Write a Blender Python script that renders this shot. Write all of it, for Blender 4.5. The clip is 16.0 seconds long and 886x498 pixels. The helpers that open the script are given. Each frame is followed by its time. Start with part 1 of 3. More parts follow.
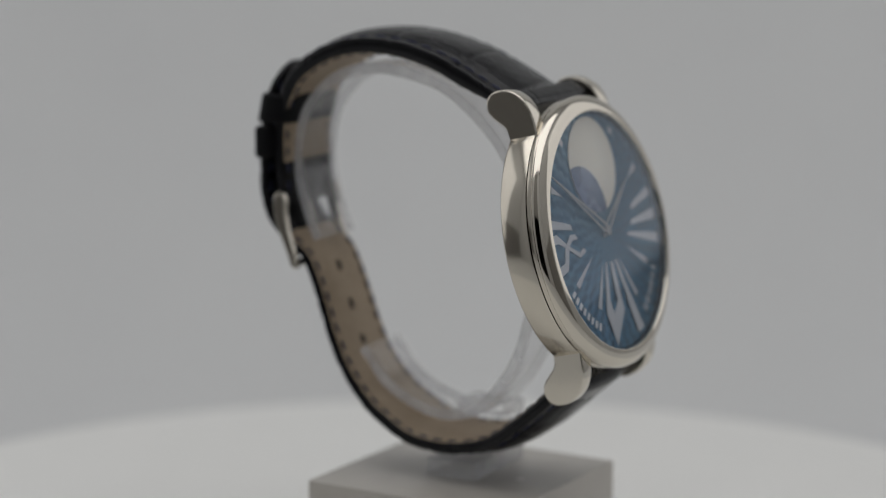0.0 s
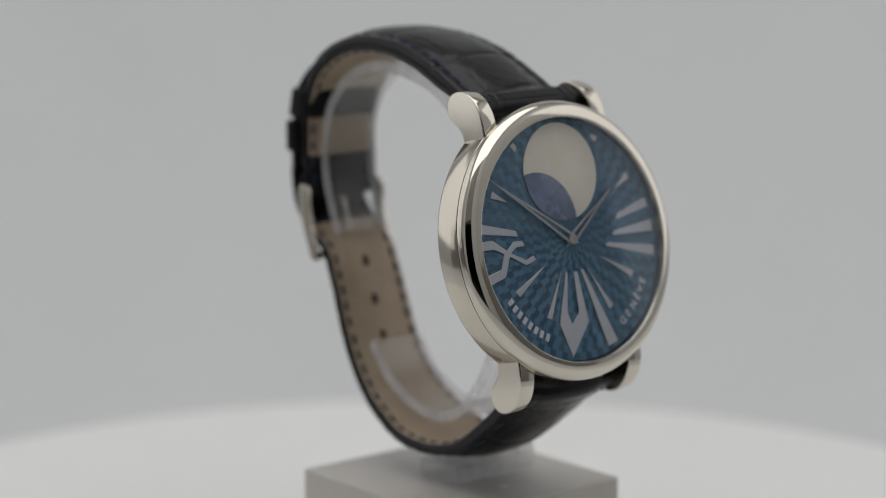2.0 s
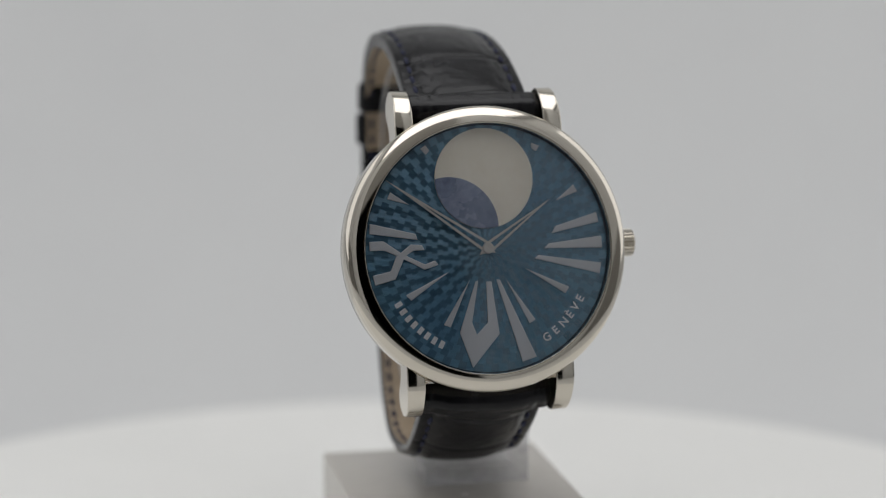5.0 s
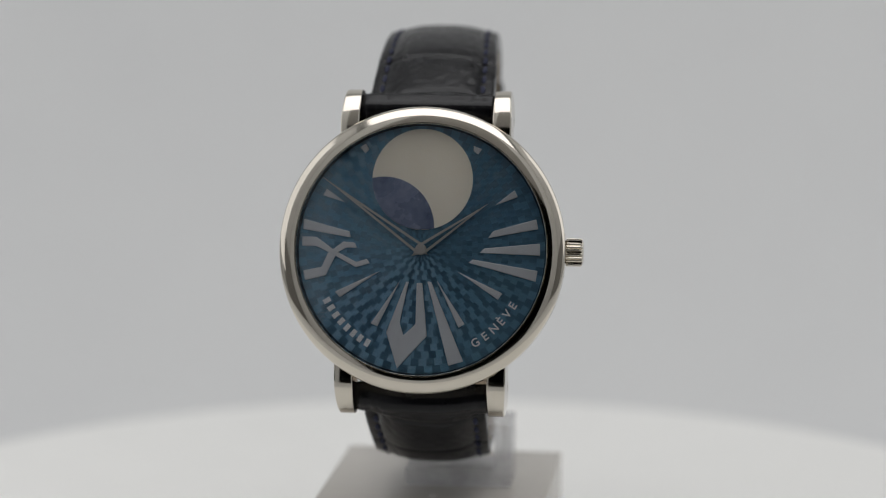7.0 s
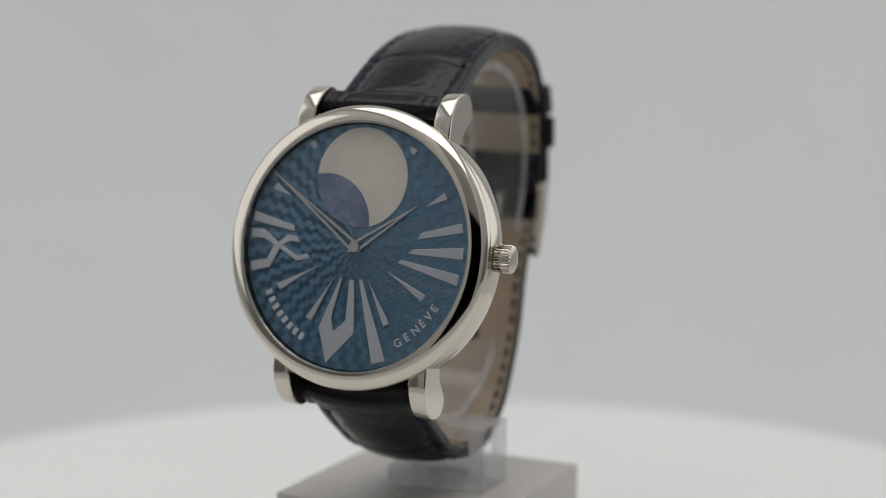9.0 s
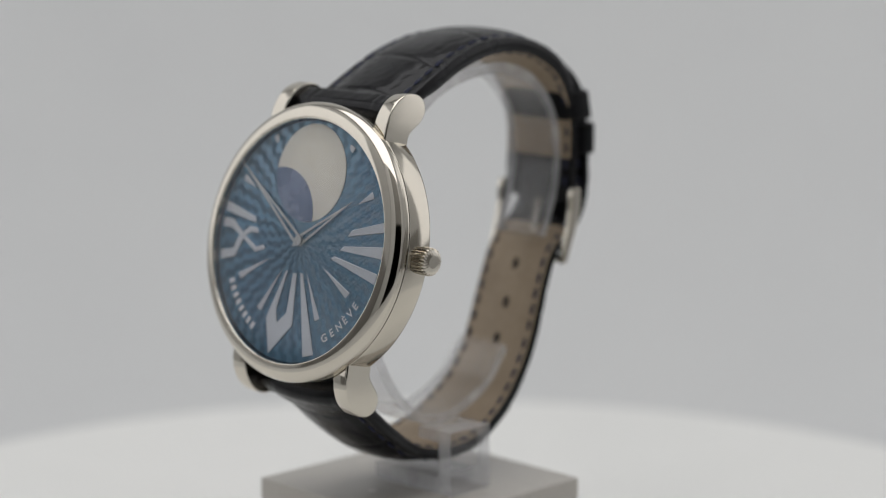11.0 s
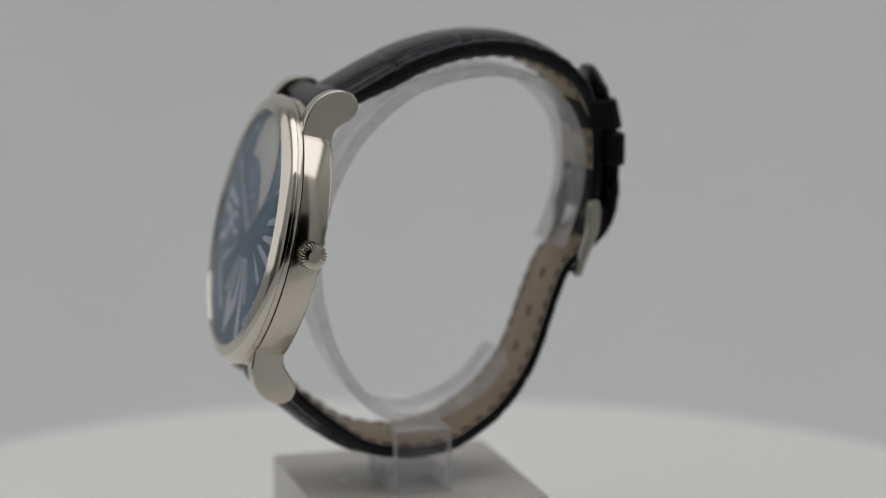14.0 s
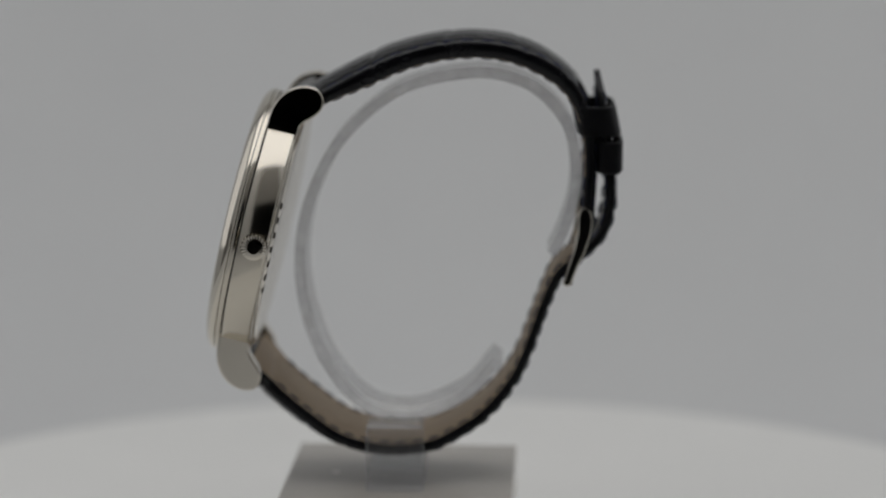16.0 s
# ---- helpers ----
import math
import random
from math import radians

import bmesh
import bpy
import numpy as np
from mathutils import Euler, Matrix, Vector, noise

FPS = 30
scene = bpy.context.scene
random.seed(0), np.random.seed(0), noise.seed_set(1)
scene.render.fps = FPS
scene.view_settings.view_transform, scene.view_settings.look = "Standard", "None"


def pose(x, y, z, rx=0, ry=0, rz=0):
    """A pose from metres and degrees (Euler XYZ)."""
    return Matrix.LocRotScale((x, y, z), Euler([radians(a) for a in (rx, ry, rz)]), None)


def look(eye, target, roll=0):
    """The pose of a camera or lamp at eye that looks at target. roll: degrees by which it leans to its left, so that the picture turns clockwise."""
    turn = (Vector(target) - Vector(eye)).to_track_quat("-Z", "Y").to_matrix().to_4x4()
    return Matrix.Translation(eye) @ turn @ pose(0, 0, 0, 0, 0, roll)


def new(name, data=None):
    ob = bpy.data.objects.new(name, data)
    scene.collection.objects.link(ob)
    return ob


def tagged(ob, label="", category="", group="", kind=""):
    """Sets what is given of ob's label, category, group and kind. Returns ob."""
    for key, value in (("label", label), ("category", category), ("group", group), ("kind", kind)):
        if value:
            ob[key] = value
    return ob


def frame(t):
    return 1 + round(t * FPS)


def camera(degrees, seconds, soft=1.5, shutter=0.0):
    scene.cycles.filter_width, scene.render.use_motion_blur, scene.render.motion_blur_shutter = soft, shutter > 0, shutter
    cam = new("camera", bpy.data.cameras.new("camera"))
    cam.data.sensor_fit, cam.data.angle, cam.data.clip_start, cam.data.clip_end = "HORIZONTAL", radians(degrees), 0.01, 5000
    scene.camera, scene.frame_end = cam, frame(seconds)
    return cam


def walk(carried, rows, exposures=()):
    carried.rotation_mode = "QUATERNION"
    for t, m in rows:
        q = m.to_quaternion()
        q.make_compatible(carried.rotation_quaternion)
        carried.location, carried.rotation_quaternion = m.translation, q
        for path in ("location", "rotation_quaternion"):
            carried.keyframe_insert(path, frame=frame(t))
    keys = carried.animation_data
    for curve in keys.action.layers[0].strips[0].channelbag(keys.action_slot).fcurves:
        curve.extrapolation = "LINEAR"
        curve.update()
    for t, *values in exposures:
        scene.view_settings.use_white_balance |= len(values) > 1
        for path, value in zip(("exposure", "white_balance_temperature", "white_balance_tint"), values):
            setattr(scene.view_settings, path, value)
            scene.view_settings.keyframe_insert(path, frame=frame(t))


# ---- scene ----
cam = camera(21.29, 16.0, soft=1.0)
EYE = pose(0.0, -0.381, 0.1251, 90 - 10.226, 0, -0.2934)
walk(cam, [(0.0, EYE), (16.0, EYE)], exposures=[(0.0, -0.24), (1.5, -0.01), (3.0, 0.15), (5.5, 0.2), (9.0, 0.2), (11.5, 0.16), (12.5, 0.1), (14.0, -0.17), (16.0, -0.36)])
cam.data.dof.use_dof, cam.data.dof.focus_distance, cam.data.dof.aperture_fstop = True, 0.353, 10.0

# ---- light: a photo tent lit by a panel in its ceiling ----
world = bpy.data.worlds.new("world")
scene.world = world
world.use_nodes = True
world.node_tree.nodes["Background"].inputs[0].default_value = (0.02, 0.02, 0.022, 1)
world.node_tree.nodes["Background"].inputs[1].default_value = 1.0


def area_lamp(name, eye, target, sx, sy, power, colour):
    data = bpy.data.lights.new(name, "AREA")
    data.shape, data.size, data.size_y, data.energy, data.color = "RECTANGLE", sx, sy, power, colour
    lamp = new(name, data)
    lamp.matrix_world = look(eye, target)
    return lamp


area_lamp("ceiling_lamp", (0, -0.04, 0.73), (0, -0.03, 0), 0.72, 0.68, 2.15, (0.99, 0.985, 0.995))
# the two lit side panels of the tent
area_lamp("side_lamp", (-0.415, 0.13, 0.28), (0, 0.13, 0.28), 0.52, 0.46, 0.44, (0.99, 0.985, 0.995))
area_lamp("side_lamp", (0.415, 0.19, 0.28), (0, 0.19, 0.28), 0.42, 0.46, 0.38, (0.99, 0.985, 0.995))


# ---- materials ----
def material(name):
    m = bpy.data.materials.new(name)
    m.use_nodes = True
    nt = m.node_tree
    return m, nt, nt.nodes["Principled BSDF"]


def node(nt, kind, **values):
    nd = nt.nodes.new(kind)
    for key, value in values.items():
        nd.inputs[key.replace("_", " ")].default_value = value
    return nd


def coords(nt):
    return nt.nodes.new("ShaderNodeTexCoord").outputs["Object"]


def noise_node(nt, scale, detail=4.0, rough=0.55):
    nd = node(nt, "ShaderNodeTexNoise", Scale=scale, Detail=detail, Roughness=rough)
    nt.links.new(coords(nt), nd.inputs["Vector"])
    return nd


def ramp(nt, source, stops):
    nd = nt.nodes.new("ShaderNodeValToRGB")
    el = nd.color_ramp.elements
    while len(el) < len(stops):
        el.new(0.5)
    for e, (at, c) in zip(el, stops):
        e.position, e.color = at, (*c, 1)
    nt.links.new(source, nd.inputs[0])
    return nd.outputs[0]


def bump(nt, bsdf, height, strength, distance):
    nd = node(nt, "ShaderNodeBump", Strength=strength, Distance=distance)
    nt.links.new(height, nd.inputs["Height"])
    nt.links.new(nd.outputs[0], bsdf.inputs["Normal"])
    return nd


def mottled(name, dark, light, scale, rough=(0.5, 0.6), metal=0.0, relief=0.0, fine=0.0, coat=0.0):
    """A surface with two scales of variation in colour and gloss."""
    m, nt, b = material(name)
    n1 = noise_node(nt, scale)
    n2 = noise_node(nt, scale * 9, 6.0)
    mix = nt.nodes.new("ShaderNodeMath")
    mix.operation = "MULTIPLY_ADD"
    mix.inputs[1].default_value = 0.35
    nt.links.new(n2.outputs[0], mix.inputs[0])
    scaled = nt.nodes.new("ShaderNodeMath")
    scaled.operation = "MULTIPLY"
    scaled.inputs[1].default_value = 0.65
    nt.links.new(n1.outputs[0], scaled.inputs[0])
    nt.links.new(scaled.outputs[0], mix.inputs[2])
    nt.links.new(ramp(nt, mix.outputs[0], [(0.3, dark), (0.7, light)]), b.inputs["Base Color"])
    r = ramp(nt, n1.outputs[0], [(0.3, (rough[0],) * 3), (0.7, (rough[1],) * 3)])
    nt.links.new(r, b.inputs["Roughness"])
    b.inputs["Metallic"].default_value = metal
    b.inputs["Coat Weight"].default_value = coat
    if relief:
        bump(nt, b, noise_node(nt, fine or scale * 20, 5.0).outputs[0], 0.6, relief)
    return m


def clear(name, haze, gloss_rough):
    """Thin clear acrylic: light passes, a skin of gloss, a little haze from scratches and sawn edges."""
    m, nt, b = material(name)
    out = nt.nodes["Material Output"]
    nt.nodes.remove(b)
    through_bsdf = nt.nodes.new("ShaderNodeBsdfTransparent")
    through_bsdf.inputs["Color"].default_value = (0.955, 0.955, 0.96, 1)
    milk = nt.nodes.new("ShaderNodeBsdfDiffuse")
    milk.inputs["Color"].default_value = (0.8, 0.8, 0.81, 1)
    pass_on = nt.nodes.new("ShaderNodeBsdfTranslucent")
    pass_on.inputs["Color"].default_value = (0.8, 0.8, 0.81, 1)
    both = nt.nodes.new("ShaderNodeMixShader")
    nt.links.new(milk.outputs[0], both.inputs[1])
    nt.links.new(pass_on.outputs[0], both.inputs[2])
    cloud = ramp(nt, noise_node(nt, 140.0, 6.0).outputs[0], [(0.3, (haze * 0.6,) * 3), (0.75, (haze * 1.5,) * 3)])
    body = nt.nodes.new("ShaderNodeMixShader")
    nt.links.new(cloud, body.inputs[0])
    nt.links.new(through_bsdf.outputs[0], body.inputs[1])
    nt.links.new(both.outputs[0], body.inputs[2])
    gloss = node(nt, "ShaderNodeBsdfGlossy", Roughness=gloss_rough)
    facing = node(nt, "ShaderNodeLayerWeight", Blend=0.5)
    curve = nt.nodes.new("ShaderNodeMath")
    curve.operation = "POWER"
    curve.inputs[1].default_value = 4.0
    nt.links.new(facing.outputs["Facing"], curve.inputs[0])
    fres = nt.nodes.new("ShaderNodeMath")
    fres.operation = "MULTIPLY_ADD"
    fres.inputs[1].default_value, fres.inputs[2].default_value = 0.55, 0.03
    nt.links.new(curve.outputs[0], fres.inputs[0])
    skin = nt.nodes.new("ShaderNodeMixShader")
    nt.links.new(fres.outputs[0], skin.inputs[0])
    nt.links.new(body.outputs[0], skin.inputs[1])
    nt.links.new(gloss.outputs[0], skin.inputs[2])
    nt.links.new(skin.outputs[0], out.inputs["Surface"])
    return m


def crystal_material():
    """Coated flat sapphire: clear, with a weak mirror on top."""
    m, nt, b = material("sapphire_crystal")
    nt.nodes.remove(b)
    out = nt.nodes["Material Output"]
    clear_bsdf = nt.nodes.new("ShaderNodeBsdfTransparent")
    gloss = node(nt, "ShaderNodeBsdfGlossy", Roughness=0.015)
    gloss.inputs["Color"].default_value = (0.82, 0.9, 1.0, 1)
    fres = node(nt, "ShaderNodeFresnel", IOR=1.5)
    mix = nt.nodes.new("ShaderNodeMixShader")
    nt.links.new(fres.outputs[0], mix.inputs[0])
    nt.links.new(clear_bsdf.outputs[0], mix.inputs[1])
    nt.links.new(gloss.outputs[0], mix.inputs[2])
    nt.links.new(mix.outputs[0], out.inputs["Surface"])
    return m


def metal_material(name, colour, rough, brushed=0.0):
    m, nt, b = material(name)
    n1 = noise_node(nt, 90.0)
    lo = tuple(c * 0.94 for c in colour)
    nt.links.new(ramp(nt, n1.outputs[0], [(0.3, lo), (0.7, colour)]), b.inputs["Base Color"])
    b.inputs["Metallic"].default_value = 1.0
    r = ramp(nt, noise_node(nt, 420.0, 6.0).outputs[0], [(0.3, (rough,) * 3), (0.75, (rough + 0.025,) * 3)])
    nt.links.new(r, b.inputs["Roughness"])
    if brushed:
        bump(nt, b, noise_node(nt, 5000.0, 2.0).outputs[0], brushed, 0.00001)
    return m


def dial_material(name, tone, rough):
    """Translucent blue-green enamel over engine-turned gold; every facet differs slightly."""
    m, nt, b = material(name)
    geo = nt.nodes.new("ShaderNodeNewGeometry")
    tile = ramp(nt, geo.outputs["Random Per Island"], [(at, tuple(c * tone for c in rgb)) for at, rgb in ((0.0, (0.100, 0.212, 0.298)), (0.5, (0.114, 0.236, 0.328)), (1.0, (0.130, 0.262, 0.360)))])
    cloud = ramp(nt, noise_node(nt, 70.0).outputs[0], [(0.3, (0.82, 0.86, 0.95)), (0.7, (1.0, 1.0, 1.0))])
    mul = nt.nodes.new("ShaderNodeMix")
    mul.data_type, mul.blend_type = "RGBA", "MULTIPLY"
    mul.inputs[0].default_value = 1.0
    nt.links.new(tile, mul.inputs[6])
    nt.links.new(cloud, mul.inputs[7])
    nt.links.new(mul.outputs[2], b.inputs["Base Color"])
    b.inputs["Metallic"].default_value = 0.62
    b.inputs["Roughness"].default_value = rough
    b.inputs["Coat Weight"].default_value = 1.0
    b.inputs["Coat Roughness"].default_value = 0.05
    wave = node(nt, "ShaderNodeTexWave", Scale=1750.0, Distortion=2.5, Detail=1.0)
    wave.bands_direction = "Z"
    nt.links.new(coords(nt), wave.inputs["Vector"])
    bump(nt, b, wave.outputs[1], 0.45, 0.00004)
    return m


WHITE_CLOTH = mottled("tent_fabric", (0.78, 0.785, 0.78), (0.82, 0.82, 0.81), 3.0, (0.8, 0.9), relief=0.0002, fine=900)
# same tent fabric, greyed: the walls' weaker light is put into the tone
SIDE_CLOTH_DIMMED = mottled("side_fabric_dimmed", (0.52, 0.525, 0.53), (0.57, 0.575, 0.575), 3.0, (0.8, 0.9), relief=0.0002, fine=900)
# tent fabric toned grey where it stands for poorly lit surfaces
DIMMED_CLOTH = mottled("dimmed_grey_fabric", (0.20, 0.195, 0.19), (0.25, 0.245, 0.235), 3.0, (0.8, 0.9), relief=0.0002, fine=900)
DARK_ROOM = mottled("dark_room_paint", (0.02, 0.02, 0.022), (0.035, 0.034, 0.033), 2.0, (0.7, 0.9))
PAPER = mottled("backdrop_paper", (0.63, 0.635, 0.635), (0.67, 0.675, 0.67), 2.5, (0.8, 0.9), relief=0.0002, fine=900)
PLATTER = mottled("white_platter", (0.80, 0.80, 0.775), (0.84, 0.835, 0.81), 8.0, (0.5, 0.6))
BLOCK = mottled("taupe_block", (0.51, 0.48, 0.435), (0.56, 0.53, 0.485), 30.0, (0.2, 0.28), relief=0.00001, fine=2500)
ACRYLIC = clear("clear_acrylic", 0.06, 0.06)
ACRYLIC_EDGE = clear("sawn_acrylic_edge", 0.42, 0.2)
CRYSTAL = crystal_material()
STEEL = metal_material("polished_white_gold", (0.67, 0.625, 0.545), 0.07)
CASE_METAL = metal_material("case_white_gold", (0.63, 0.585, 0.505), 0.13)
STEEL_SOFT = metal_material("satin_white_gold", (0.76, 0.72, 0.65), 0.2)
MARKER = metal_material("satin_silver", (0.72, 0.73, 0.75), 0.58, 0.5)
LETTER = mottled("silver_print", (0.78, 0.79, 0.80), (0.86, 0.87, 0.88), 700.0, (0.4, 0.5), metal=0.2)
LEATHER_SPEC = 0.26
HAND = metal_material("polished_hand_steel", (0.66, 0.64, 0.61), 0.4)
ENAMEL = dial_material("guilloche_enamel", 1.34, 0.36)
# same enamel in a darker tone: the cross cells' weaker reflection, painted in
ENAMEL_SHADED = dial_material("guilloche_enamel_shaded", 0.88, 0.3)
LEATHER = mottled("black_alligator", (0.003, 0.003, 0.004), (0.008, 0.008, 0.010), 220.0, (0.17, 0.28), relief=0.00002, fine=1400)
LEATHER_EDGE = mottled("black_edge_leather", (0.003, 0.003, 0.004), (0.008, 0.008, 0.009), 300.0, (0.45, 0.6), relief=0.00006, fine=2500)
LINING = mottled("tan_lining", (0.29, 0.22, 0.145), (0.42, 0.335, 0.24), 160.0, (0.55, 0.7), relief=0.00005, fine=2200)
THREAD = mottled("navy_thread", (0.006, 0.008, 0.026), (0.014, 0.018, 0.052), 900.0, (0.7, 0.85))
for leather, spec in ((LEATHER, LEATHER_SPEC), (LEATHER_EDGE, 0.12)):
    leather.node_tree.nodes["Principled BSDF"].inputs["Specular IOR Level"].default_value = spec
# flange metal darkened to paint in its shadow and dark reflections
REHAUT = metal_material("shaded_flange_steel", (0.16, 0.16, 0.165), 0.22)
SEAM_SHADE_DIRT = mottled("seam_shade_dirt", (0.012, 0.011, 0.010), (0.022, 0.020, 0.018), 900.0, (0.6, 0.7))
HOLE_SHADE = mottled("punched_hole_shade", (0.012, 0.009, 0.007), (0.025, 0.018, 0.013), 900.0, (0.8, 0.9))
PEARL = mottled("cream_mother_of_pearl", (0.86, 0.78, 0.64), (0.96, 0.90, 0.78), 130.0, (0.25, 0.34), coat=0.8)
PEARL_BLUE = mottled("blue_mother_of_pearl", (0.085, 0.12, 0.21), (0.34, 0.38, 0.52), 130.0, (0.22, 0.32), metal=0.25, coat=0.4)
ENGRAVE = mottled("engraved_mark", (0.08, 0.075, 0.07), (0.13, 0.12, 0.11), 500.0, (0.5, 0.6), metal=0.6)

# ---- mesh helpers; all lengths below are in millimetres over the block's top ----
MM = 0.001
BLOCK_TOP = 0.019
TILT = 13.3
CENTRE = (2.05, -30.69, 42.81)
WATCH = Matrix.Translation(CENTRE) @ Matrix.Rotation(radians(90 - TILT), 4, "X")


def finish(bm, place=None, smooth=True, sharp=35.0):
    if place is not None:
        bmesh.ops.transform(bm, matrix=place, verts=bm.verts)
    bmesh.ops.scale(bm, vec=(MM, MM, MM), verts=bm.verts)
    bmesh.ops.recalc_face_normals(bm, faces=bm.faces)
    limit = radians(sharp)
    for f in bm.faces:
        f.smooth = smooth
    if smooth:
        for e in bm.edges:
            if len(e.link_faces) == 2 and (e.calc_face_angle() > limit or max(len(f.verts) for f in e.link_faces) > 8):
                e.smooth = False
    return bm


def part(name, bm, mat, parent, label="", place=None, smooth=True, sharp=35.0):
    finish(bm, place, smooth, sharp)
    me = bpy.data.meshes.new(name)
    bm.to_mesh(me)
    bm.free()
    me.materials.append(mat)
    ob = new(name, me)
    ob.parent = parent
    if label:
        tagged(ob, label)
    return ob


def shared(name, me, parent, m):
    ob = new(name, me)
    ob.parent = parent
    ob.matrix_basis = m
    return ob


def lathe(profile, n=128, closed=False):
    """Turn (radius, height) pairs round z; a radius of 0 closes the end."""
    bm = bmesh.new()
    rings = []
    for r, z in profile:
        if r < 1e-6:
            rings.append([bm.verts.new((0, 0, z))])
        else:
            rings.append([bm.verts.new((r * math.cos(2 * math.pi * i / n), r * math.sin(2 * math.pi * i / n), z)) for i in range(n)])
    pairs = list(zip(rings, rings[1:])) + ([(rings[-1], rings[0])] if closed else [])
    for a, b in pairs:
        for i in range(n):
            j = (i + 1) % n
            if len(a) == 1 and len(b) > 1:
                bm.faces.new((a[0], b[i], b[j]))
            elif len(b) == 1 and len(a) > 1:
                bm.faces.new((a[i], a[j], b[0]))
            elif len(a) > 1:
                bm.faces.new((a[i], a[j], b[j], b[i]))
    return bm


def prism(points, z0, z1, bevel=0.0, segments=2):
    """A flat outline (x, y) with thickness from z0 to z1, its edges rounded."""
    bm = bmesh.new()
    low = [bm.verts.new((x, y, z0)) for x, y in points]
    high = [bm.verts.new((x, y, z1)) for x, y in points]
    n = len(points)
    bm.faces.new(low[::-1])
    bm.faces.new(high)
    for i in range(n):
        j = (i + 1) % n
        bm.faces.new((low[i], low[j], high[j], high[i]))
    bmesh.ops.recalc_face_normals(bm, faces=bm.faces)
    if bevel:
        bmesh.ops.bevel(bm, geom=list(bm.edges), offset=bevel, segments=segments, profile=0.6, affect="EDGES", clamp_overlap=True)
    return bm


def box(x0, x1, y0, y1, z0, z1, bevel=0.0, segments=2):
    return prism([(x0, y0), (x1, y0), (x1, y1), (x0, y1)], z0, z1, bevel, segments)


def curve_points(points, step):
    """A smooth curve through the points, at even steps, with its tangents."""
    p = [Vector(q) for q in points]
    p = [p[0] * 2 - p[1]] + p + [p[-1] * 2 - p[-2]]
    fine = []
    for i in range(1, len(p) - 2):
        for k in range(24):
            t = k / 24
            a, b, c, d = p[i - 1:i + 3]
            fine.append(0.5 * ((2 * b) + (c - a) * t + (2 * a - 5 * b + 4 * c - d) * t * t + (3 * b - a - 3 * c + d) * t ** 3))
    fine.append(p[-2])
    run = [0.0]
    for a, b in zip(fine, fine[1:]):
        run.append(run[-1] + (b - a).length)
    count = max(2, int(run[-1] / step))
    out, j = [], 0
    for k in range(count + 1):
        s = run[-1] * k / count
        while j < len(run) - 2 and run[j + 1] < s:
            j += 1
        f = (s - run[j]) / max(1e-9, run[j + 1] - run[j])
        out.append((s, fine[j].lerp(fine[j + 1], f)))
    res = []
    for k, (s, q) in enumerate(out):
        a, b = out[max(0, k - 2)][1], out[min(len(out) - 1, k + 2)][1]
        res.append((s, q, (b - a).normalized()))
    return res, run[-1]


def sweep(path, side, columns, x_mid):
    """A closed band along a path in the y-z plane. columns(s) gives (x, height) round the section."""
    bm = bmesh.new()
    rings = []
    for s, q, t in path:
        nrm = Vector((t.y, -t.x)) * side
        rings.append([bm.verts.new((x_mid(s) + x, q.x + nrm.x * h, q.y + nrm.y * h)) for x, h in columns(s)])
    n = len(rings[0])
    for a, b in zip(rings, rings[1:]):
        for i in range(n):
            j = (i + 1) % n
            bm.faces.new((a[i], a[j], b[j], b[i]))
    bm.faces.new(rings[0])
    bm.faces.new(rings[-1][::-1])
    return bm


def root(name, label, category):
    ob = new(name)
    ob.empty_display_size = 0.01
    ob.location = (0, 0, BLOCK_TOP)
    return tagged(ob, label, category)


# ---- the photo tent ----
def slab(name, x0, x1, y0, y1, z0, z1, mat):
    ob = part(name, box(x0, x1, y0, y1, z0, z1), mat, None, smooth=False)
    return tagged(ob, kind="structure")


def backdrop():
    """A seamless sweep of white fabric: floor, bend and back wall."""
    bm = bmesh.new()
    prof = [(-395, -45), (250, -45)]
    prof += [(250 + 230 * math.sin(radians(a)), -45 + 230 * (1 - math.cos(radians(a)))) for a in range(6, 91, 6)]
    prof += [(480, 760)]
    front = [(bm.verts.new((-420, y, z)), bm.verts.new((420, y, z))) for y, z in prof]
    for (a, b), (c, d) in zip(front, front[1:]):
        bm.faces.new((a, b, d, c))
    geom = bmesh.ops.extrude_face_region(bm, geom=list(bm.faces))
    bmesh.ops.translate(bm, verts=[v for v in geom["geom"] if isinstance(v, bmesh.types.BMVert)], vec=(0, 6, -6))
    ob = part("backdrop", bm, PAPER, None)
    return tagged(ob, "seamless white fabric backdrop sweep behind the turntable", kind="structure")


